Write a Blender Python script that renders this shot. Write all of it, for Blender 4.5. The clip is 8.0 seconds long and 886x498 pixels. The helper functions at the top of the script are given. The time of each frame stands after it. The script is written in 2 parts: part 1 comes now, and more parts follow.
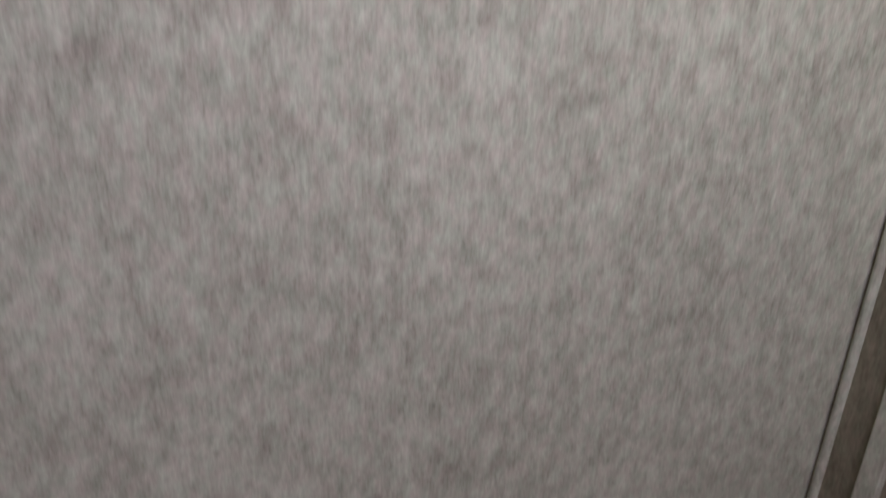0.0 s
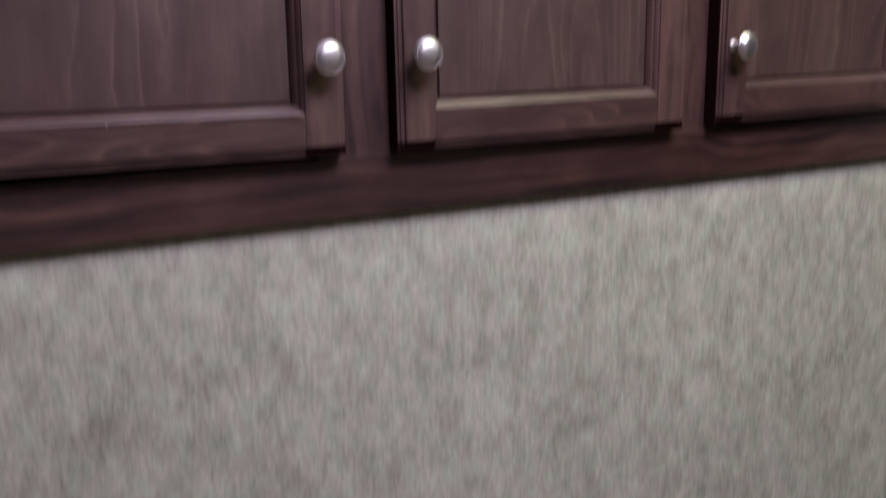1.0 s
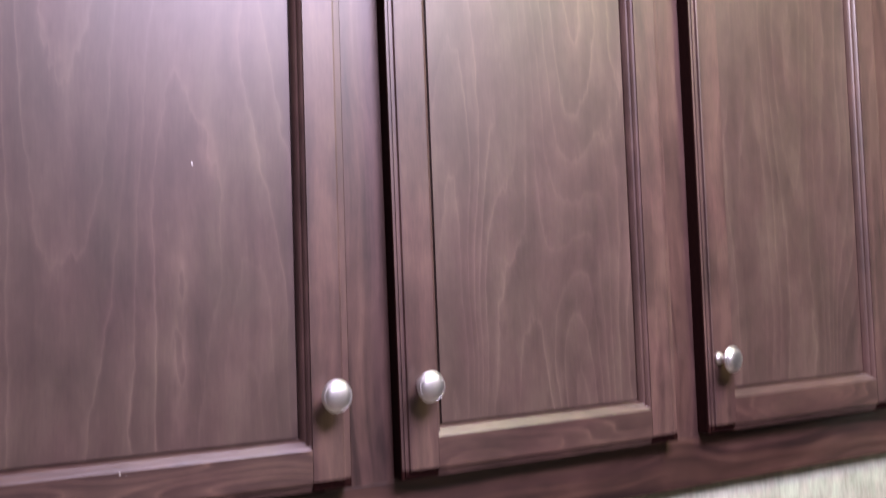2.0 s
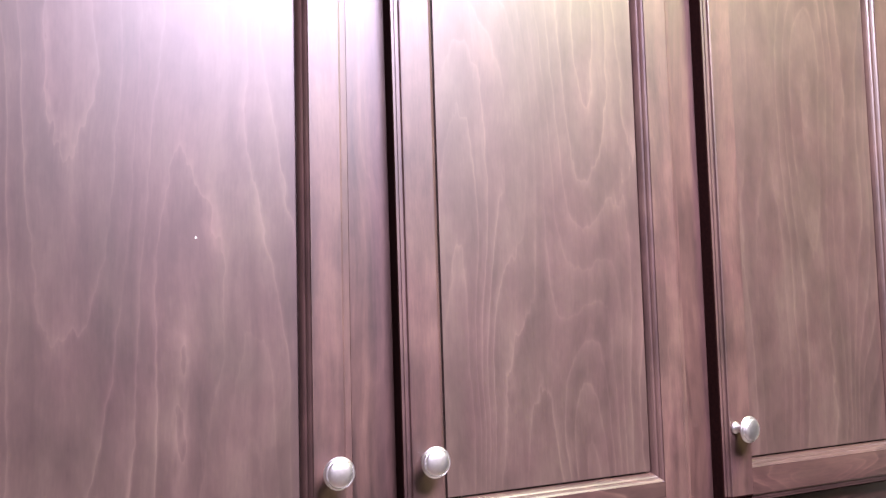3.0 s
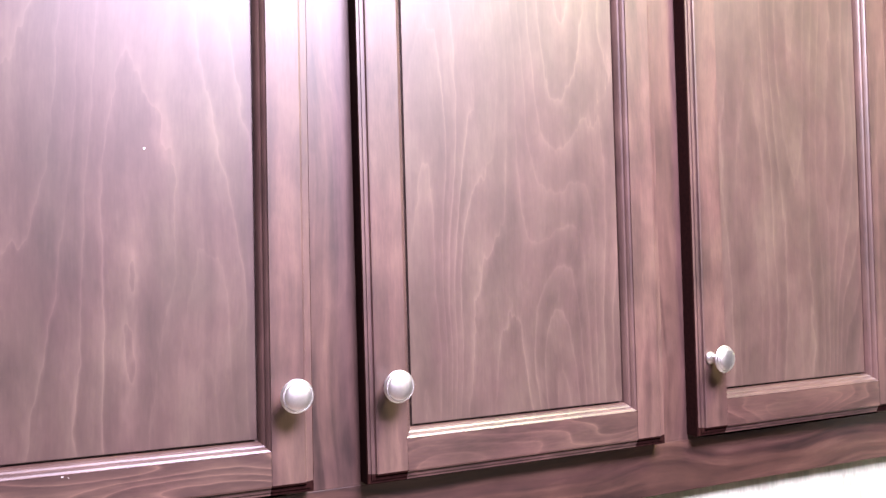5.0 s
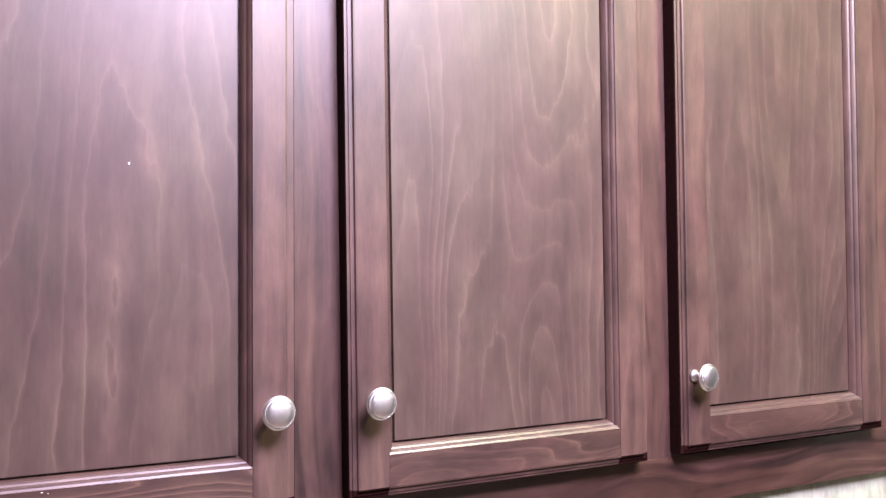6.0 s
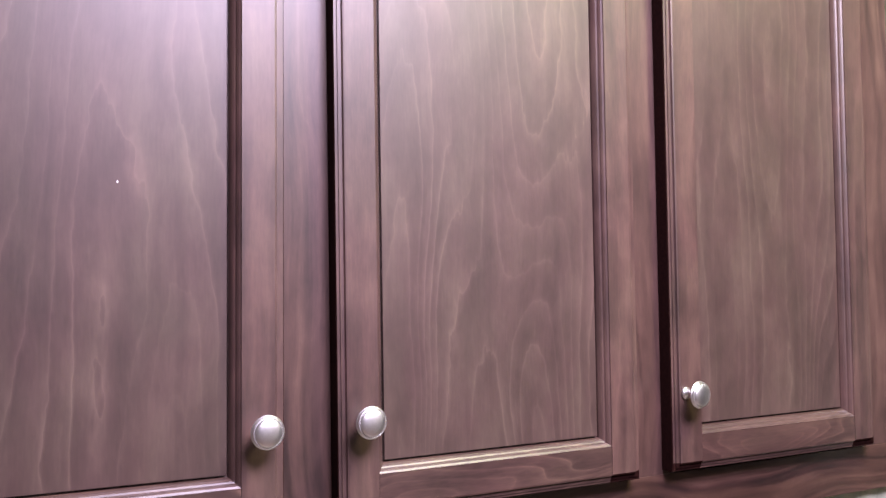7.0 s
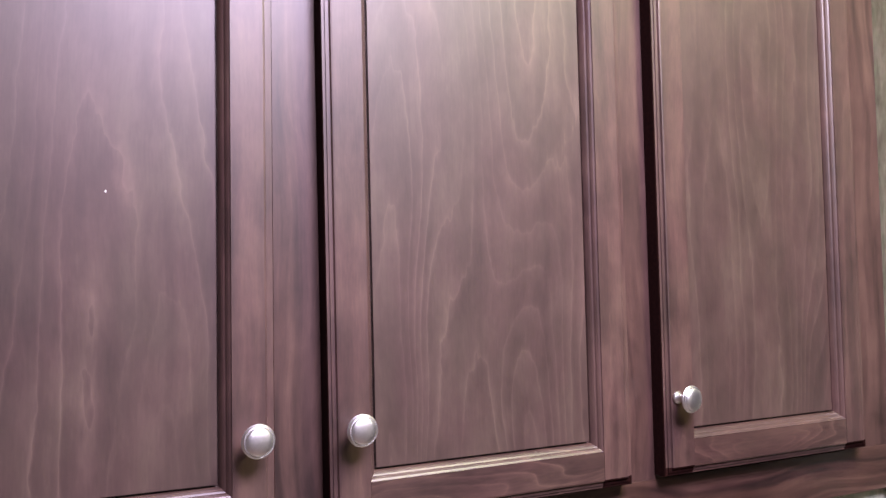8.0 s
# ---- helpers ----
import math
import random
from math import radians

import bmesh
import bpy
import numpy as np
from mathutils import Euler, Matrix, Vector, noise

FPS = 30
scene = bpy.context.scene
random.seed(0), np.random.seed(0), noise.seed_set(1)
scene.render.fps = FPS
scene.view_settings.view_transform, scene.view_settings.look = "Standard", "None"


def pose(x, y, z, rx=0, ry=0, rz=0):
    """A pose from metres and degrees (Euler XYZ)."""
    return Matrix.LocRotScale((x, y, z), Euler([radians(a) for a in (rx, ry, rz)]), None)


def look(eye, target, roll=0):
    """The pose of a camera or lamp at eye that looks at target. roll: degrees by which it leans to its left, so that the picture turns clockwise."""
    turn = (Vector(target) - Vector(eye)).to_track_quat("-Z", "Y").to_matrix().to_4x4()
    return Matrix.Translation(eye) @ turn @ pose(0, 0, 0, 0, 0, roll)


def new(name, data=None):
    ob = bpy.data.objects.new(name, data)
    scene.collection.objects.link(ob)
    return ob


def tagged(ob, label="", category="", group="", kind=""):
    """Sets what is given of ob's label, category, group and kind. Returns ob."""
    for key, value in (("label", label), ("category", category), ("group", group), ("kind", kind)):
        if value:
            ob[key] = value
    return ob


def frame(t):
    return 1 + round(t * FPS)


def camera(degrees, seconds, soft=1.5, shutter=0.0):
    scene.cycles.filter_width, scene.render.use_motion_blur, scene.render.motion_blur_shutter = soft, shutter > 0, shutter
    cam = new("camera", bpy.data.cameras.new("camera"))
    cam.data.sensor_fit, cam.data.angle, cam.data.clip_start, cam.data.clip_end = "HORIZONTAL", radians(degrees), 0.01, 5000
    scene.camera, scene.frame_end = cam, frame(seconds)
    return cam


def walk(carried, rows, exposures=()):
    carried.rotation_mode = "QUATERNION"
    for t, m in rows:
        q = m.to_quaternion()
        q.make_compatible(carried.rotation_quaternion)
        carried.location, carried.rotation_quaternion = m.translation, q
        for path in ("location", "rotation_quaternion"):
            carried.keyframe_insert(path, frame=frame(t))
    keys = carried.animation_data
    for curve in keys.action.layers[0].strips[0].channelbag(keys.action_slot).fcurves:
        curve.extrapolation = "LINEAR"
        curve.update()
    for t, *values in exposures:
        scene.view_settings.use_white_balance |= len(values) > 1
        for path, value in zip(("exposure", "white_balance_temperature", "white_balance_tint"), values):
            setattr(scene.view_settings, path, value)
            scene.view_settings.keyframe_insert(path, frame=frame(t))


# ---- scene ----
cam = camera(52.0, 8.0, soft=1.4, shutter=0.5)
PATH = [
    (0, (-0.353, -0.78, 1.455), (0.383, 0.819, 0.504), 1.7),
    (0.3, (-0.357, -0.78, 1.475), (0.402, 0.875, 0.646), 0.3),
    (0.5, (-0.34, -0.792, 1.508), (0.394, 0.907, 0.748), -0.7),
    (0.6, (-0.344, -0.786, 1.514), (0.407, 0.927, 0.806), -0.9),
    (0.7, (-0.351, -0.778, 1.52), (0.43, 0.95, 0.884), -1.1),
    (1, (-0.365, -0.767, 1.566), (0.479, 0.985, 1.098), -1.2),
    (1.5, (-0.379, -0.778, 1.622), (0.51, 1.004, 1.433), -1.7),
    (2, (-0.383, -0.785, 1.644), (0.517, 1.0, 1.714), -2.3),
    (2.2, (-0.38, -0.789, 1.667), (0.505, 1.001, 1.778), -1.7),
    (3.3, (-0.352, -0.784, 1.69), (0.485, 1.028, 1.812), -2.0),
    (3.5, (-0.349, -0.775, 1.689), (0.496, 1.036, 1.778), -1.8),
    (4, (-0.34, -0.761, 1.678), (0.516, 1.047, 1.707), -1.2),
    (4.5, (-0.331, -0.76, 1.648), (0.534, 1.043, 1.682), -1.9),
    (6, (-0.318, -0.765, 1.671), (0.562, 1.031, 1.698), -0.8),
    (6.5, (-0.313, -0.769, 1.672), (0.566, 1.027, 1.721), -0.9),
    (7, (-0.314, -0.765, 1.673), (0.578, 1.024, 1.734), -0.9),
    (7.5, (-0.313, -0.765, 1.675), (0.585, 1.021, 1.741), -0.9),
    (8, (-0.311, -0.766, 1.674), (0.594, 1.016, 1.747), -1.4),
]
EXPOSURES = ((0.0, -0.27), (1.0, -0.52), (1.5, -0.12), (2.0, 0.6), (3.3, 1.40), (4.7, 1.78), (6.0, 1.28), (7.0, 0.85), (8.0, 0.67))
walk(cam, [(t, look(e, g, r)) for t, e, g, r in PATH], EXPOSURES)

# ---- light ----
world = bpy.data.worlds.new("room_dark")
world.use_nodes = True
world.node_tree.nodes["Background"].inputs[0].default_value = (0.6, 0.65, 0.8, 1)
world.node_tree.nodes["Background"].inputs[1].default_value = 0.004
scene.world = world


def ceiling_lamp(name, x, y, z, size, watts, colour):
    lamp = bpy.data.lights.new(name, "AREA")
    lamp.shape, lamp.size, lamp.energy, lamp.color = "DISK", size, watts, colour
    ob = new(name, lamp)
    ob.location = (x, y, z)
    return ob


# two round ceiling lamps overhead, a cool one and a warm one
ceiling_lamp("ceiling_lamp_cool", 0.15, -0.95, 2.48, 0.72, 46, (0.85, 0.72, 1.0))
ceiling_lamp("ceiling_lamp_warm", 0.59, -0.56, 2.485, 0.24, 7.4, (0.95, 0.99, 0.54))


# ---- materials ----
def shader(name, rough=0.5, metal=0.0, coat=0.0):
    m = bpy.data.materials.new(name)
    m.use_nodes = True
    b = m.node_tree.nodes["Principled BSDF"]
    b.inputs["Roughness"].default_value = rough
    b.inputs["Metallic"].default_value = metal
    b.inputs["Coat Weight"].default_value = coat
    return m, m.node_tree.nodes, m.node_tree.links, b


def node(ns, kind, **values):
    n = ns.new(kind)
    for key, v in values.items():
        n.inputs[key.replace("_", " ")].default_value = v
    return n


def maths(ns, ls, op, a, b=None, c=None):
    n = ns.new("ShaderNodeMath")
    n.operation = op
    for i, v in enumerate((a, b, c)):
        if v is None:
            continue
        if hasattr(v, "links"):
            ls.new(v, n.inputs[i])
        else:
            n.inputs[i].default_value = v
    return n.outputs[0]


def ramp(ns, ls, value, stops):
    r = ns.new("ShaderNodeValToRGB")
    while len(r.color_ramp.elements) < len(stops):
        r.color_ramp.elements.new(0.5)
    for e, (p, c) in zip(r.color_ramp.elements, stops):
        e.position, e.color = p, (*c, 1)
    ls.new(value, r.inputs[0])
    return r.outputs[0]


def stained_wood(name, along, stops, ring=0.14, sharp=5.0, count=9.0, streaks=0.2, fibres=0.2, blotches=0.45, rough=0.46, relief=0.1, spread=1.0, wave=0.4, tint=1.0, warp=0.0):
    """Stained and varnished wood, its grain along the axis 'z' or 'x'."""
    m, ns, ls, b = shader(name, rough, coat=1.0)
    b.inputs["Coat Roughness"].default_value = 0.40
    b.inputs["Specular IOR Level"].default_value = 0.3
    b.inputs["Coat IOR"].default_value = 1.57
    co = ns.new("ShaderNodeTexCoord")
    info = ns.new("ShaderNodeObjectInfo")
    seed = maths(ns, ls, "MULTIPLY", info.outputs["Random"], 40.0)
    # the grain wanders sideways as it runs along the board
    drift = node(ns, "ShaderNodeTexNoise", Scale=1.0, Detail=1.5)
    drift.noise_dimensions = "4D"
    slow = ns.new("ShaderNodeMapping")
    slow.inputs["Scale"].default_value = (9.0, 9.0, 4.5) if along == "z" else (4.5, 9.0, 9.0)
    ls.new(co.outputs["Object"], slow.inputs[0])
    ls.new(slow.outputs[0], drift.inputs["Vector"])
    ls.new(seed, drift.inputs["W"])
    swing = ns.new("ShaderNodeVectorMath")
    swing.operation = "MULTIPLY_ADD"
    swing.inputs[1].default_value = (warp, 0, 0) if along == "z" else (0, 0, warp)
    ls.new(drift.outputs["Color"], swing.inputs[0])
    ls.new(co.outputs["Object"], swing.inputs[2])

    def stretched(across, length):
        mp = ns.new("ShaderNodeMapping")
        mp.inputs["Scale"].default_value = (across, across, length) if along == "z" else (length, across, across)
        ls.new(swing.outputs[0], mp.inputs[0])
        return mp.outputs[0]

    def noise4(vec, scale, detail, roughness=0.5, distortion=0.0):
        n = ns.new("ShaderNodeTexNoise")
        n.noise_dimensions = "4D"
        n.inputs["Scale"].default_value = scale
        n.inputs["Detail"].default_value = detail
        n.inputs["Roughness"].default_value = roughness
        n.inputs["Distortion"].default_value = distortion
        ls.new(vec, n.inputs["Vector"])
        ls.new(seed, n.inputs["W"])
        return n.outputs["Fac"]

    # growth rings: jagged contours of a stretched field, pale on one side, fading here and there
    field = noise4(stretched(7.5 * spread, 1.25 * spread), 1.0, 1.2, 0.4, 0.15)
    jag = noise4(stretched(85.0, 26.0), 1.0, 2.0, 0.6)
    field = maths(ns, ls, "MULTIPLY_ADD", jag, 0.021, field)
    rings = maths(ns, ls, "FRACT", maths(ns, ls, "MULTIPLY", field, count))
    line = maths(ns, ls, "ABSOLUTE", maths(ns, ls, "MULTIPLY_ADD", rings, 2.0, -1.0))
    late = maths(ns, ls, "MULTIPLY_ADD", maths(ns, ls, "POWER", line, sharp * 2.5), 0.75, maths(ns, ls, "MULTIPLY", maths(ns, ls, "POWER", rings, sharp * 0.7), 0.55))
    patch = noise4(stretched(13.0, 3.0), 1.0, 2.0, 0.5)
    patch = maths(ns, ls, "MAXIMUM", maths(ns, ls, "MULTIPLY_ADD", patch, 3.0, -0.95), 0.0)
    late = maths(ns, ls, "MULTIPLY", late, patch)
    blotch = noise4(stretched(26.0, 13.0), 1.0, 5.0, 0.62)
    fibre = noise4(stretched(520.0, 60.0), 1.0, 3.0, 0.65)
    streak = noise4(stretched(60.0, 1.6), 1.0, 2.5, 0.55, wave)
    tone = maths(ns, ls, "MULTIPLY_ADD", late, ring, maths(ns, ls, "MULTIPLY_ADD", blotch, blotches, 0.5 - 0.5 * (blotches + streaks + fibres)))
    tone = maths(ns, ls, "MULTIPLY_ADD", streak, streaks, tone)
    tone = maths(ns, ls, "MULTIPLY_ADD", fibre, fibres, tone)
    colour = ramp(ns, ls, tone, ((0.34, stops[0]), (0.52, stops[1]), (0.80, stops[2])))
    shift = ramp(ns, ls, noise4(stretched(22.0, 9.0), 1.0, 3.0, 0.6), ((0.35, (1.0, 0.90, 0.93)), (0.65, (0.97, 1.0, 0.93))))
    mix = ns.new("ShaderNodeMix")
    mix.data_type, mix.blend_type = "RGBA", "MULTIPLY"
    mix.inputs["Factor"].default_value = tint
    ls.new(colour, mix.inputs[6])
    ls.new(shift, mix.inputs[7])
    ls.new(mix.outputs[2], b.inputs["Base Color"])
    wear = noise4(stretched(30.0, 14.0), 1.0, 4.0, 0.6)
    ls.new(maths(ns, ls, "MULTIPLY_ADD", wear, 0.16, rough - 0.08), b.inputs["Roughness"])
    bump = node(ns, "ShaderNodeBump", Strength=relief, Distance=0.0006)
    ls.new(maths(ns, ls, "MULTIPLY_ADD", fibre, 0.7, maths(ns, ls, "MULTIPLY", streak, 0.5)), bump.inputs["Height"])
    ls.new(bump.outputs[0], b.inputs["Normal"])
    return m


STAIN = ((0.0155, 0.0076, 0.0065), (0.0596, 0.0320, 0.0269), (0.1435, 0.0843, 0.0646))
wood_up = stained_wood("stained_wood_upright", "z", ((0.0215, 0.0110, 0.0099), (0.0830, 0.0468, 0.0395), (0.1901, 0.1177, 0.0916)), 0.09, 4.0, 7.0, 0.34, 0.18, 0.45, warp=0.025)
wood_across = stained_wood("stained_wood_level", "x", STAIN, 0.32, 3.0, 22.0, 0.26, 0.24, 0.40, spread=2.6, warp=0.03)
wood_frame = stained_wood("face_frame_wood_upright", "z", ((0.0222, 0.0097, 0.0082), (0.0780, 0.0402, 0.0334), (0.1767, 0.1046, 0.0800)), 0.05, 3.0, 9.0, 0.52, 0.16, 0.40, wave=1.0, tint=0.35, warp=0.05)
wood_frame_across = stained_wood("face_frame_wood_level", "x", ((0.0120, 0.0044, 0.0038), (0.0505, 0.0226, 0.0172), (0.1435, 0.0778, 0.0567)), 0.08, 2.0, 9.0, 0.88, 0.16, 0.40, wave=1.0, tint=0.35, warp=0.075)
wood_panel = stained_wood("veneer_panel", "z", ((0.0303, 0.0172, 0.0144), (0.0734, 0.0458, 0.0383), (0.1530, 0.1069, 0.0848)), 0.155, 2.8, 26.0, 0.20, 0.13, 0.44, 0.48, 0.06, warp=0.03)


# end-grain stain, its near-black also painting the shade of the door gaps
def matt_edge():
    m, ns, ls, b = shader("end_grain_and_shaded_edge", 0.75)
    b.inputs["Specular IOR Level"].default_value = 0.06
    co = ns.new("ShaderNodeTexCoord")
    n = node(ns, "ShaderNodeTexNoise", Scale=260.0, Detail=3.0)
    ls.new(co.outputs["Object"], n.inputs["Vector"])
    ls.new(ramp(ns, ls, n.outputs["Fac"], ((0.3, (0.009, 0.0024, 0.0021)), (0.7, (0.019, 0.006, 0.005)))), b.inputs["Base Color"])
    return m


wood_edge = matt_edge()


def metal_satin():
    m, ns, ls, b = shader("satin_nickel", 0.28, 1.0)
    co = ns.new("ShaderNodeTexCoord")
    n = node(ns, "ShaderNodeTexNoise", Scale=900.0, Detail=2.0)
    ls.new(co.outputs["Object"], n.inputs["Vector"])
    ls.new(ramp(ns, ls, n.outputs["Fac"], ((0.3, (0.84, 0.84, 0.83)), (0.7, (0.92, 0.92, 0.91)))), b.inputs["Base Color"])
    ls.new(maths(ns, ls, "MULTIPLY_ADD", n.outputs["Fac"], 0.12, 0.32), b.inputs["Roughness"])
    return m


nickel = metal_satin()


def wall_covering(name, stops):
    """Vinyl wall covering with short upright flecks in grey, beige and green."""
    m, ns, ls, b = shader(name, 0.62)
    co = ns.new("ShaderNodeTexCoord")

    def flecks(across, length, detail, shift):
        mp = ns.new("ShaderNodeMapping")
        mp.inputs["Scale"].default_value = (across, across, length)
        mp.inputs["Location"].default_value = (shift, shift, shift)
        ls.new(co.outputs["Object"], mp.inputs[0])
        n = node(ns, "ShaderNodeTexNoise", Scale=1.0, Detail=detail, Roughness=0.6)
        ls.new(mp.outputs[0], n.inputs["Vector"])
        return n.outputs["Fac"]

    fine = flecks(230.0, 52.0, 2.5, 3.1)
    coarse = flecks(60.0, 30.0, 3.0, 7.7)
    mottle = flecks(26.0, 15.0, 2.0, 5.5)
    cloud = flecks(7.0, 5.0, 3.0, 1.3)
    hue = flecks(62.0, 34.0, 3.0, 9.9)
    tone = maths(ns, ls, "MULTIPLY_ADD", fine, 0.50, maths(ns, ls, "MULTIPLY_ADD", coarse, 0.62, maths(ns, ls, "MULTIPLY_ADD", mottle, 0.3, maths(ns, ls, "MULTIPLY_ADD", cloud, 0.2, -0.155))))
    grey = ramp(ns, ls, tone, tuple(zip((0.40, 0.64, 0.88), stops)))
    tint = ramp(ns, ls, hue, ((0.38, (1.0, 0.945, 0.94)), (0.62, (0.94, 1.0, 0.95))))
    mix = ns.new("ShaderNodeMix")
    mix.data_type, mix.blend_type = "RGBA", "MULTIPLY"
    mix.inputs["Factor"].default_value = 1.0
    ls.new(grey, mix.inputs[6])
    ls.new(tint, mix.inputs[7])
    ls.new(mix.outputs[2], b.inputs["Base Color"])
    bump = node(ns, "ShaderNodeBump", Strength=0.25, Distance=0.0008)
    ls.new(fine, bump.inputs["Height"])
    ls.new(bump.outputs[0], b.inputs["Normal"])
    return m


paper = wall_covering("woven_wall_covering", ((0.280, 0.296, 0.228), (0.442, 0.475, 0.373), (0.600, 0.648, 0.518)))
# browner covering for the side wall, darkened to stand for its dimmer light
paper_side_shaded = wall_covering("shaded_brown_wall_covering", ((0.120, 0.112, 0.072), (0.205, 0.196, 0.130), (0.300, 0.290, 0.200)))


def plain(name, a, c, scale, rough):
    m, ns, ls, b = shader(name, rough)
    co = ns.new("ShaderNodeTexCoord")
    n = node(ns, "ShaderNodeTexNoise", Scale=scale, Detail=5.0, Roughness=0.65)
    ls.new(co.outputs["Object"], n.inputs["Vector"])
    ls.new(ramp(ns, ls, n.outputs["Fac"], ((0.3, a), (0.7, c))), b.inputs["Base Color"])
    bump = node(ns, "ShaderNodeBump", Strength=0.15, Distance=0.001)
    ls.new(n.outputs["Fac"], bump.inputs["Height"])
    ls.new(bump.outputs[0], b.inputs["Normal"])
    return m


ceiling_beige = plain("ceiling_beige", (0.46, 0.44, 0.40), (0.53, 0.51, 0.47), 60, 0.7)
floor_vinyl = plain("floor_vinyl", (0.16, 0.11, 0.08), (0.24, 0.17, 0.12), 9, 0.45)
panelling = plain("beige_panelling", (0.27, 0.25, 0.21), (0.35, 0.32, 0.28), 14, 0.5)
paint_white = plain("white_paint", (0.78, 0.77, 0.75), (0.84, 0.83, 0.81), 400, 0.5)


# ---- mesh helpers ----
def mesh_object(name, verts, faces, material, parent=None, label="", smooth=False):
    me = bpy.data.meshes.new(name)
    me.from_pydata(verts, [], faces)
    bm = bmesh.new()
    bm.from_mesh(me)
    bmesh.ops.remove_doubles(bm, verts=bm.verts, dist=1e-6)
    bmesh.ops.recalc_face_normals(bm, faces=bm.faces)
    for f in bm.faces:
        f.smooth = smooth
    bm.to_mesh(me)
    bm.free()
    me.materials.append(material)
    ob = new(name, me)
    ob.parent = parent
    if label:
        ob["label"] = label
    return ob


def box_mesh(x0, x1, y0, y1, z0, z1, bevel=0.0):
    bm = bmesh.new()
    bmesh.ops.create_cube(bm, size=1.0, matrix=Matrix.Translation(((x0 + x1) / 2, (y0 + y1) / 2, (z0 + z1) / 2)) @ Matrix.Diagonal((x1 - x0, y1 - y0, z1 - z0, 1)))
    if bevel:
        bmesh.ops.bevel(bm, geom=list(bm.edges), offset=bevel, segments=2, affect="EDGES", profile=0.6)
    return bm


def part(name, bm, material, parent=None, label=""):
    me = bpy.data.meshes.new(name)
    bm.to_mesh(me)
    bm.free()
    me.materials.append(material)
    ob = new(name, me)
    ob.parent = parent
    if label:
        ob["label"] = label
    return ob


def slab(name, x0, x1, y0, y1, z0, z1, material, parent=None, bevel=0.0, label=""):
    return part(name, box_mesh(x0, x1, y0, y1, z0, z1, bevel), material, parent, label)


# ---- the room ----
WALL_Y, FRAME_Y = 0.034, 0.022
CAB_L, CAB_R, CAB_B, CAB_T = -0.575, 0.7240, 1.3990, 2.260
X0, X1, Y0, CEIL = -2.6, 0.7270, -3.4, 2.52

X2 = 2.4
tagged(slab("floor", X0, X2, Y0, WALL_Y + 0.4, -0.1, 0, floor_vinyl), "brown vinyl floor", "floor", kind="structure")
tagged(slab("ceiling", X0, X2, Y0, WALL_Y + 0.4, CEIL, CEIL + 0.1, ceiling_beige), "beige ceiling panel", "ceiling", kind="structure")


def wall_with_niche():
    """The papered wall, open where the cabinet is let into it."""
    xs, zs = (X0, CAB_L + 0.012, CAB_R - 0.012, X2), (0.0, CAB_B + 0.012, CAB_T - 0.012, CEIL)
    bm = bmesh.new()
    grid = [[bm.verts.new((x, WALL_Y, z)) for z in zs] for x in xs]
    faces = [bm.faces.new((grid[i][j], grid[i + 1][j], grid[i + 1][j + 1], grid[i][j + 1])) for i in range(3) for j in range(3) if (i, j) != (1, 1)]
    made = bmesh.ops.extrude_face_region(bm, geom=faces)
    bmesh.ops.translate(bm, verts=[v for v in made["geom"] if isinstance(v, bmesh.types.BMVert)], vec=(0, 0.06, 0))
    bmesh.ops.recalc_face_normals(bm, faces=bm.faces)
    return bm


tagged(part("wall_north", wall_with_niche(), paper), "greige fleck-patterned vinyl wall covering under the cabinets", "wall", kind="structure")
tagged(slab("wall_south", X0, X2, Y0 - 0.1, Y0, 0, CEIL, panelling), "beige panelled wall", "wall", kind="structure")
tagged(slab("wall_west", X0 - 0.1, X0, Y0 - 0.1, WALL_Y + 0.4, 0, CEIL, panelling), "beige panelled wall", "wall", kind="structure")
tagged(slab("wall_far_east", X2, X2 + 0.1, Y0 - 0.1, WALL_Y + 0.4, 0, CEIL, panelling), "beige panelled wall past the doorway", "wall", kind="structure")


def wall_with_doorway():
    """The side wall: a short papered return, then an open doorway."""
    ys, zs = (Y0, -0.96, -0.0935, WALL_Y - 0.0005), (0.0, 2.05, CEIL)
    bm = bmesh.new()
    grid = [[bm.verts.new((X1, y, z)) for z in zs] for y in ys]
    faces = [bm.faces.new((grid[i][j], grid[i][j + 1], grid[i + 1][j + 1], grid[i + 1][j])) for i in range(3) for j in range(2) if (i, j) != (1, 0)]
    made = bmesh.ops.extrude_face_region(bm, geom=faces)
    bmesh.ops.translate(bm, verts=[v for v in made["geom"] if isinstance(v, bmesh.types.BMVert)], vec=(0.06, 0, 0))
    bmesh.ops.recalc_face_normals(bm, faces=bm.faces)
    return bm


tagged(part("wall_east", wall_with_doorway(), paper_side_shaded), "olive-brown fleck-patterned side wall, its dim light painted in, with an open doorway", "wall", kind="structure")


def strip_along_z(outline, z0, z1):
    """An upright moulding from its outline in x and y."""
    n = len(outline)
    verts = [(x, y, z) for z in (z0, z1) for x, y in outline]
    faces = [(i, (i + 1) % n, n + (i + 1) % n, n + i) for i in range(n)] + [tuple(range(n)), tuple(range(n, 2 * n))]
    return mesh_object("trim", verts, faces, paper)


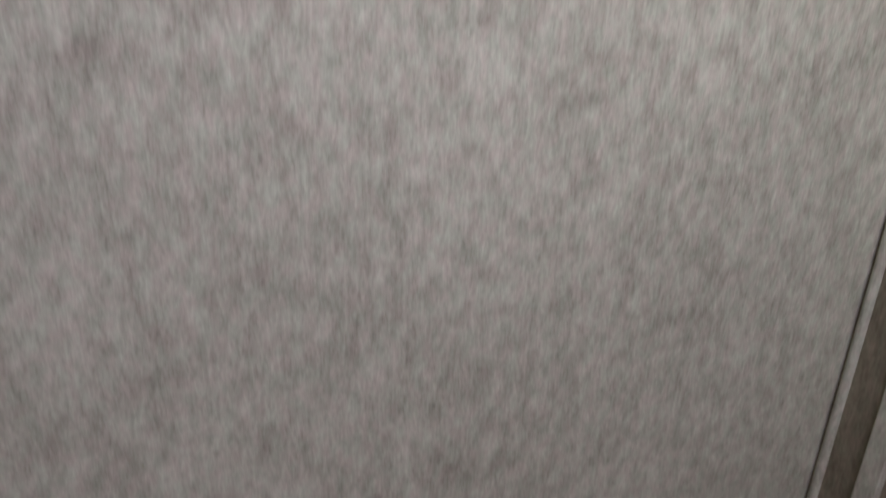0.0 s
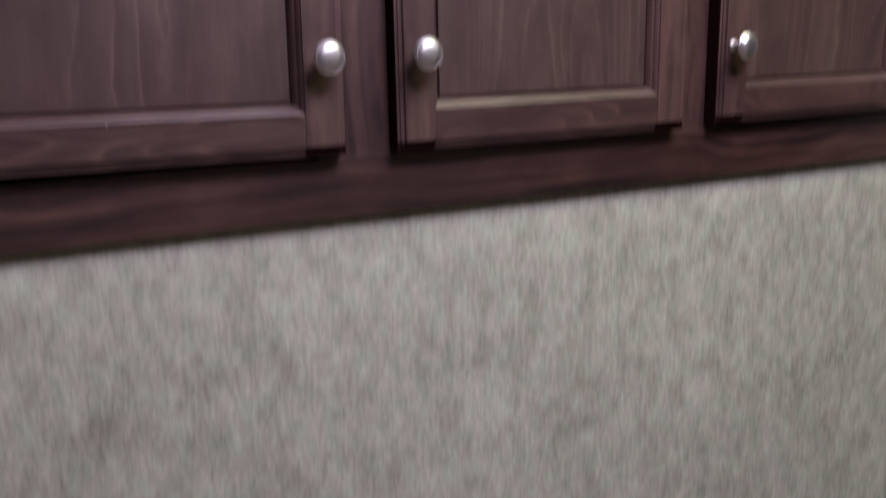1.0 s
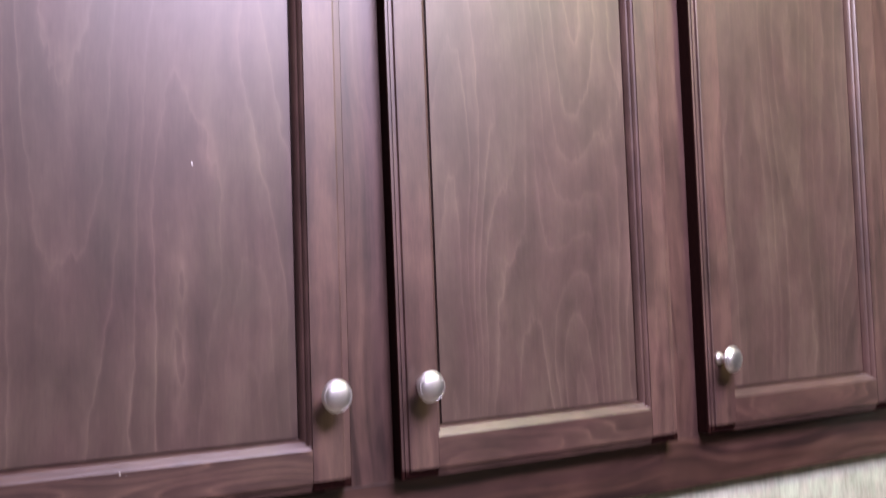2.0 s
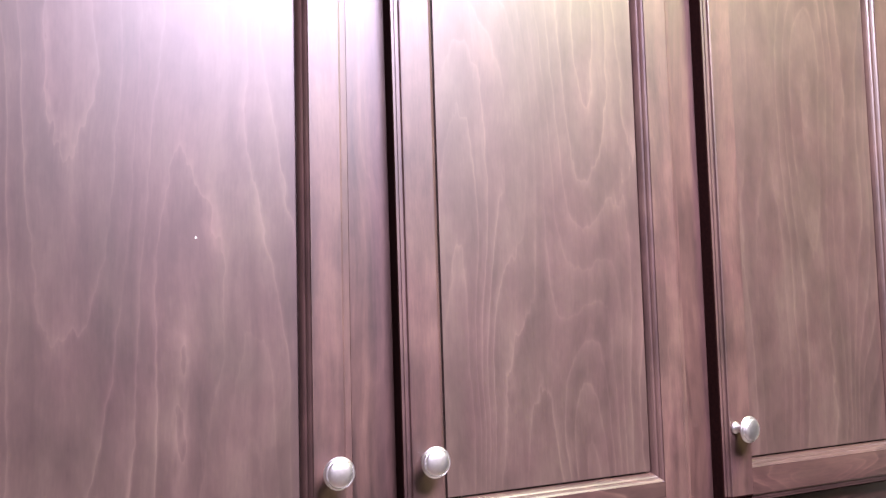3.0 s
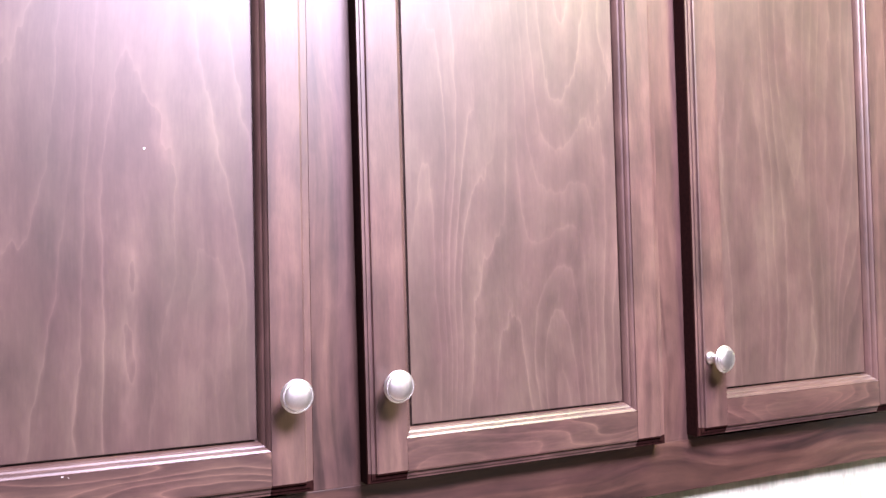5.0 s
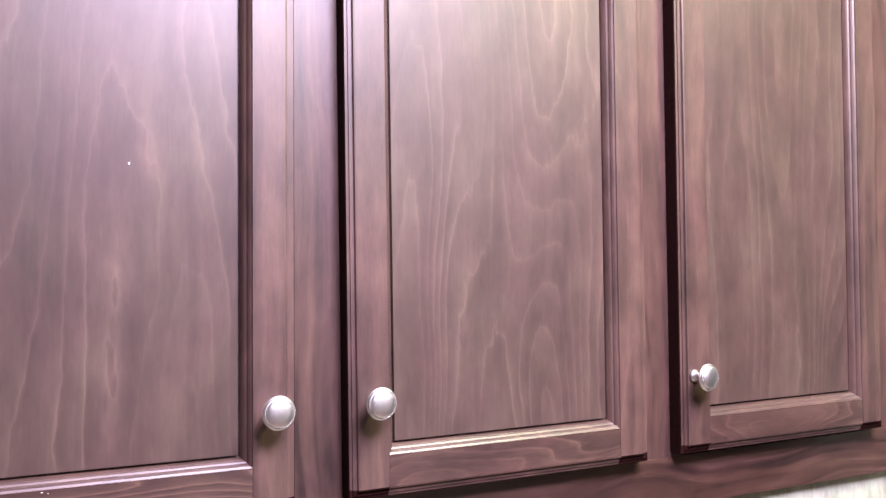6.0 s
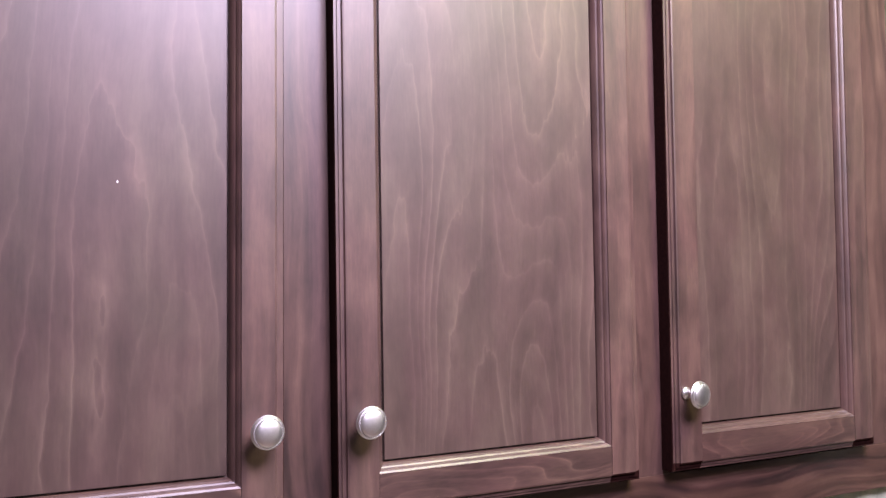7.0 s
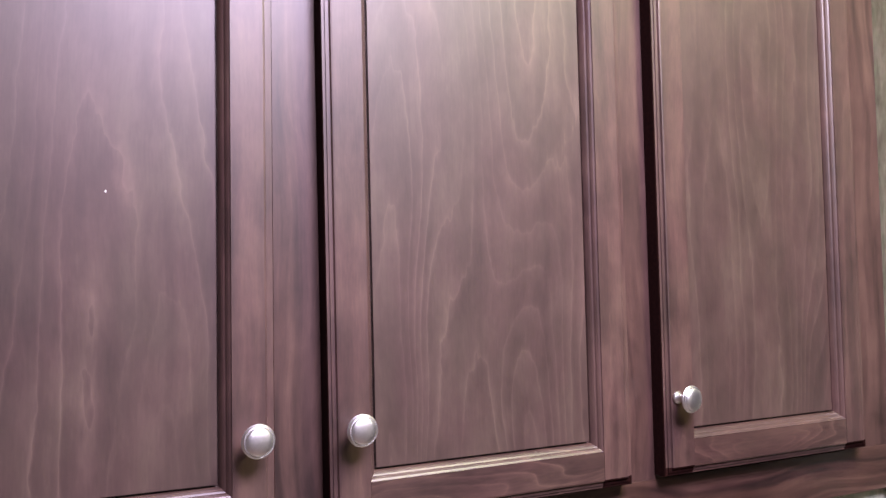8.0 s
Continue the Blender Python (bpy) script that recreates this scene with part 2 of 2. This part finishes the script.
# a half-round bead beside the corner, and the casing of the doorway
bead = [(X1 + 0.0005, WALL_Y - 0.0055)] + [(X1 - 0.008 * math.sin(k * math.pi / 10), WALL_Y - 0.0145 + 0.0090 * math.cos(k * math.pi / 10)) for k in range(11)] + [(X1 + 0.0005, WALL_Y - 0.0235)]
tagged(strip_along_z(bead, 0.0, CAB_B - 0.002), "slim papered half-round bead in the wall corner", "trim", kind="structure")
flat = [(X1 + 0.0005, -0.0540), (X1 - 0.0100, -0.0540), (X1 - 0.0125, -0.0565), (X1 - 0.0130, -0.0590), (X1 - 0.0130, -0.0915), (X1 - 0.0110, -0.0935), (X1 + 0.0005, -0.0935)]
tagged(strip_along_z(flat, 0.0, 2.05), "flat papered door casing on the side wall", "trim", kind="structure")


# ---- the cabinet ----
cabinet = tagged(new("wall_cabinet"), "dark cherry-stained wooden wall cabinet with three closed panel doors", "cabinet")
cabinet.location = (0, FRAME_Y, CAB_B)


def in_cabinet(ob):
    """Bring a mesh made in room coordinates under the cabinet."""
    ob.parent = cabinet
    ob.location = Vector(ob.location) - Vector(cabinet.location)
    return ob


def carcass():
    bm = bmesh.new()
    t, y0, y1 = 0.012, FRAME_Y + 0.0195, 0.34
    x0, x1, z0, z1 = CAB_L + 0.014, CAB_R - 0.014, CAB_B + 0.014, CAB_T - 0.014
    for a in ((x0, x0 + t, y0, y1, z0, z1), (x1 - t, x1, y0, y1, z0, z1), (x0 + t, x1 - t, y0, y1, z0, z0 + t), (x0 + t, x1 - t, y0, y1, z1 - t, z1), (x0 + t, x1 - t, y1 - t, y1, z0 + t, z1 - t)):
        b = box_mesh(*a)
        me = bpy.data.meshes.new("piece")
        b.to_mesh(me)
        b.free()
        bm.from_mesh(me)
        bpy.data.meshes.remove(me)
    return bm


in_cabinet(part("body", carcass(), wood_up))
# face frame: long rails with upright stiles between them
RAIL_T, TOP_RAIL = 1.4540, 2.190
in_cabinet(slab("bottom_rail", CAB_L, CAB_R, FRAME_Y, FRAME_Y + 0.019, CAB_B, RAIL_T, wood_frame_across, bevel=0.0005))
in_cabinet(slab("top_rail", CAB_L, CAB_R, FRAME_Y, FRAME_Y + 0.019, TOP_RAIL, CAB_T, wood_frame_across, bevel=0.0012))
for a, b in ((CAB_L, -0.515), (-0.108, -0.024), (0.276, 0.362), (0.640, CAB_R)):
    in_cabinet(slab("frame_stile", a, b, FRAME_Y + 0.0003, FRAME_Y + 0.019, RAIL_T + 0.0001, TOP_RAIL - 0.0001, wood_frame, bevel=0.0004))

# moulded outer edge of a door frame: distance from the edge, depth behind the face
EDGE = ((0.0, 0.0056), (0.0008, 0.0044), (0.0034, 0.0042), (0.0037, 0.0030), (0.0070, 0.0028), (0.0075, 0.0020), (0.0080, 0.0004), (0.0095, 0.0))
# moulded inner edge towards the panel
STICK = ((0.0, 0.0), (0.0003, 0.0014), (0.0019, 0.0026), (0.0032, 0.0043), (0.0039, 0.0062), (0.0053, 0.0073), (0.0065, 0.0090), (0.0073, 0.0108), (0.0080, 0.0124), (0.0085, 0.0170))
FLAT = 0.0285
LAP = EDGE[-1][0]
BACK = 0.0217


def edge_depth(d):
    return float(np.interp(d, [p[0] for p in EDGE], [p[1] for p in EDGE]))


def frame_bar(name, length, material, parent, origin, upright, flip, both_ends, inner0, inner1):
    """One bar of a door frame. u runs from the outer edge inwards, v along the bar. inner0..inner1 is where its moulded inner edge runs."""
    us = [p[0] for p in EDGE] + [LAP + FLAT]
    if both_ends:
        vs = [p[0] for p in EDGE] + [length - p[0] for p in reversed(EDGE)]
    else:
        vs = [0.0003, length - 0.0003]
    lift = 0.0 if both_ends else 0.00025
    pts, faces = [], []

    def put(u, v, d):
        pts.append((u, v, d))
        return len(pts) - 1

    grid = [[put(u, v, max(edge_depth(u), edge_depth(min(v, length - v)) if both_ends else 0.0) + lift) for v in vs] for u in us]
    for i in range(len(us) - 1):
        for j in range(len(vs) - 1):
            faces.append((grid[i][j], grid[i + 1][j], grid[i + 1][j + 1], grid[i][j + 1]))
    rim = [grid[i][0] for i in range(len(us))] + grid[-1][1:] + [grid[i][-1] for i in range(len(us) - 2, -1, -1)] + grid[0][-2:0:-1]
    low = [put(pts[k][0], pts[k][1], BACK) for k in rim]
    n = len(rim)
    faces += [(rim[k], rim[(k + 1) % n], low[(k + 1) % n], low[k]) for k in range(n)]
    faces.append(tuple(low))
    # the moulding, mitred where the bars meet
    prev = None
    for s, d in STICK:
        cur = (put(LAP + FLAT + s, inner0 + s, d + 0.0), put(LAP + FLAT + s, inner1 - s, d + 0.0))
        if prev:
            faces.append((prev[0], cur[0], cur[1], prev[1]))
        prev = cur
    ox, oz = origin
    verts = []
    for u, v, d in pts:
        w = -u if flip else u
        verts.append((ox + (w if upright else v), d, oz + (v if upright else w)))
    bar = mesh_object(name, verts, faces, material, parent)
    # end grain drinks more stain, side edges hold gap shade as colour; both matt
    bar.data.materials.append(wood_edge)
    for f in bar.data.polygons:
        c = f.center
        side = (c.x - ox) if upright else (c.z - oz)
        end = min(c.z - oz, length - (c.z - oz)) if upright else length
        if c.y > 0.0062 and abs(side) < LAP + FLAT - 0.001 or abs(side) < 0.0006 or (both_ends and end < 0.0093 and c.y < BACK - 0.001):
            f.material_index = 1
    return bar


def knob_mesh():
    """A turned knob: foot, slim neck, stepped rim and domed face, on the axis towards the room."""
    prof = [(0.0001, 0.0), (0.0072, 0.0), (0.0075, 0.0014), (0.0066, 0.0026), (0.0050, 0.0040), (0.0046, 0.0085), (0.0050, 0.0125), (0.0066, 0.0152), (0.0105, 0.0172), (0.0145, 0.0181), (0.0157, 0.0187), (0.0160, 0.0194), (0.0157, 0.0201), (0.0150, 0.0203), (0.0148, 0.0212), (0.0146, 0.0222), (0.0142, 0.0226), (0.0138, 0.0226), (0.0136, 0.0219), (0.0132, 0.0219), (0.0131, 0.0232), (0.0126, 0.0240), (0.0108, 0.0250), (0.0080, 0.0258), (0.0045, 0.0263), (0.0001, 0.0265)]
    seg = 40
    verts, faces = [], []
    for r, h in prof:
        for k in range(seg):
            a = 2 * math.pi * k / seg
            verts.append((0.91 * r * math.cos(a), -h, 0.91 * r * math.sin(a)))
    for i in range(len(prof) - 1):
        for k in range(seg):
            faces.append((i * seg + k, i * seg + (k + 1) % seg, (i + 1) * seg + (k + 1) % seg, (i + 1) * seg + k))
    return verts, faces


KNOB = knob_mesh()
DOOR_B, DOOR_T = 1.4620, 2.198


def cabinet_door(x0, x1, knob_x, knob_z, drop, label, skew=0.0):
    """x0, x1: the outer edges. The panel carries the four frame bars and the knob."""
    iz0, iz1 = DOOR_B + LAP + FLAT, DOOR_T - LAP - FLAT
    ix0, ix1 = x0 + LAP + FLAT, x1 - LAP - FLAT
    w, h = x1 - x0, DOOR_T - DOOR_B
    bm = box_mesh(ix0 - x0 + 0.004, ix1 - x0 - 0.004, 0.0166, 0.0186, iz0 - DOOR_B + 0.004, iz1 - DOOR_B - 0.004)
    g = STICK[-1][0] + 0.0017
    raised = box_mesh(ix0 - x0 + g, ix1 - x0 - g, 0.0118, 0.0168, iz0 - DOOR_B + g, iz1 - DOOR_B - g, 0.0004)
    me = bpy.data.meshes.new("piece")
    raised.to_mesh(me)
    raised.free()
    bm.from_mesh(me)
    bpy.data.meshes.remove(me)
    door = part("door", bm, wood_panel)
    door["label"] = label
    door.location = (x0, 0, DOOR_B - drop)
    in_cabinet(door)
    lo, hi = LAP + FLAT, h - LAP - FLAT
    frame_bar("stile", h, wood_up, door, (0, 0), True, False, True, lo, hi)
    frame_bar("stile", h, wood_up, door, (w, 0), True, True, True, lo, hi)
    span = w - 2 * (LAP + FLAT)
    frame_bar("rail", span, wood_across, door, (LAP + FLAT, 0), False, False, False, 0.0, span)
    frame_bar("rail", span, wood_across, door, (LAP + FLAT, h), False, True, False, 0.0, span)
    knob = mesh_object("knob", *KNOB, nickel, door, "round satin nickel knob", smooth=True)
    knob.location = (knob_x - x0, 0.0, knob_z - DOOR_B + drop)
    knob.rotation_euler = (0, 0, skew)
    return door


door_a = cabinet_door(-0.5335, -0.0875, -0.1085, 1.5460, 0.0025, "wide cherry-stained recessed-panel door hanging slightly askew")
# the wide door leans a little to the right
door_a.rotation_euler = (0, 0.0100, 0)
door_a.location.z += 0.0040
cabinet_door(-0.038, 0.2965, -0.0150, 1.546, 0.0045, "cherry-stained recessed-panel door")
cabinet_door(0.341, 0.6565, 0.357, 1.5435, 0.0025, "cherry-stained recessed-panel door with a loose, tilted knob", 0.13)

# a fleck of white paint on the wide door
bm = bmesh.new()
bmesh.ops.create_icosphere(bm, subdivisions=1, radius=0.0009, matrix=Matrix.Translation((-0.2245 + 0.5335, 0.0118, 1.756 - DOOR_B)) @ Matrix.Diagonal((1, 0.4, 1.3, 1)))
part("paint_fleck", bm, paint_white, door_a, "tiny fleck of white paint")
# two tiny white specks on the same door's lower rail
bm = bmesh.new()
for dx, dz, r in ((0.0, 0.0, 0.0008), (0.0045, -0.0012, 0.0006)):
    bmesh.ops.create_icosphere(bm, subdivisions=1, radius=r, matrix=Matrix.Translation((-0.2895 + dx + 0.5335, 0.0004, 1.4985 + dz - DOOR_B)) @ Matrix.Diagonal((1.6, 0.4, 0.7, 1)))
part("pale_specks", bm, paint_white, door_a, "two tiny pale specks on the lower rail")
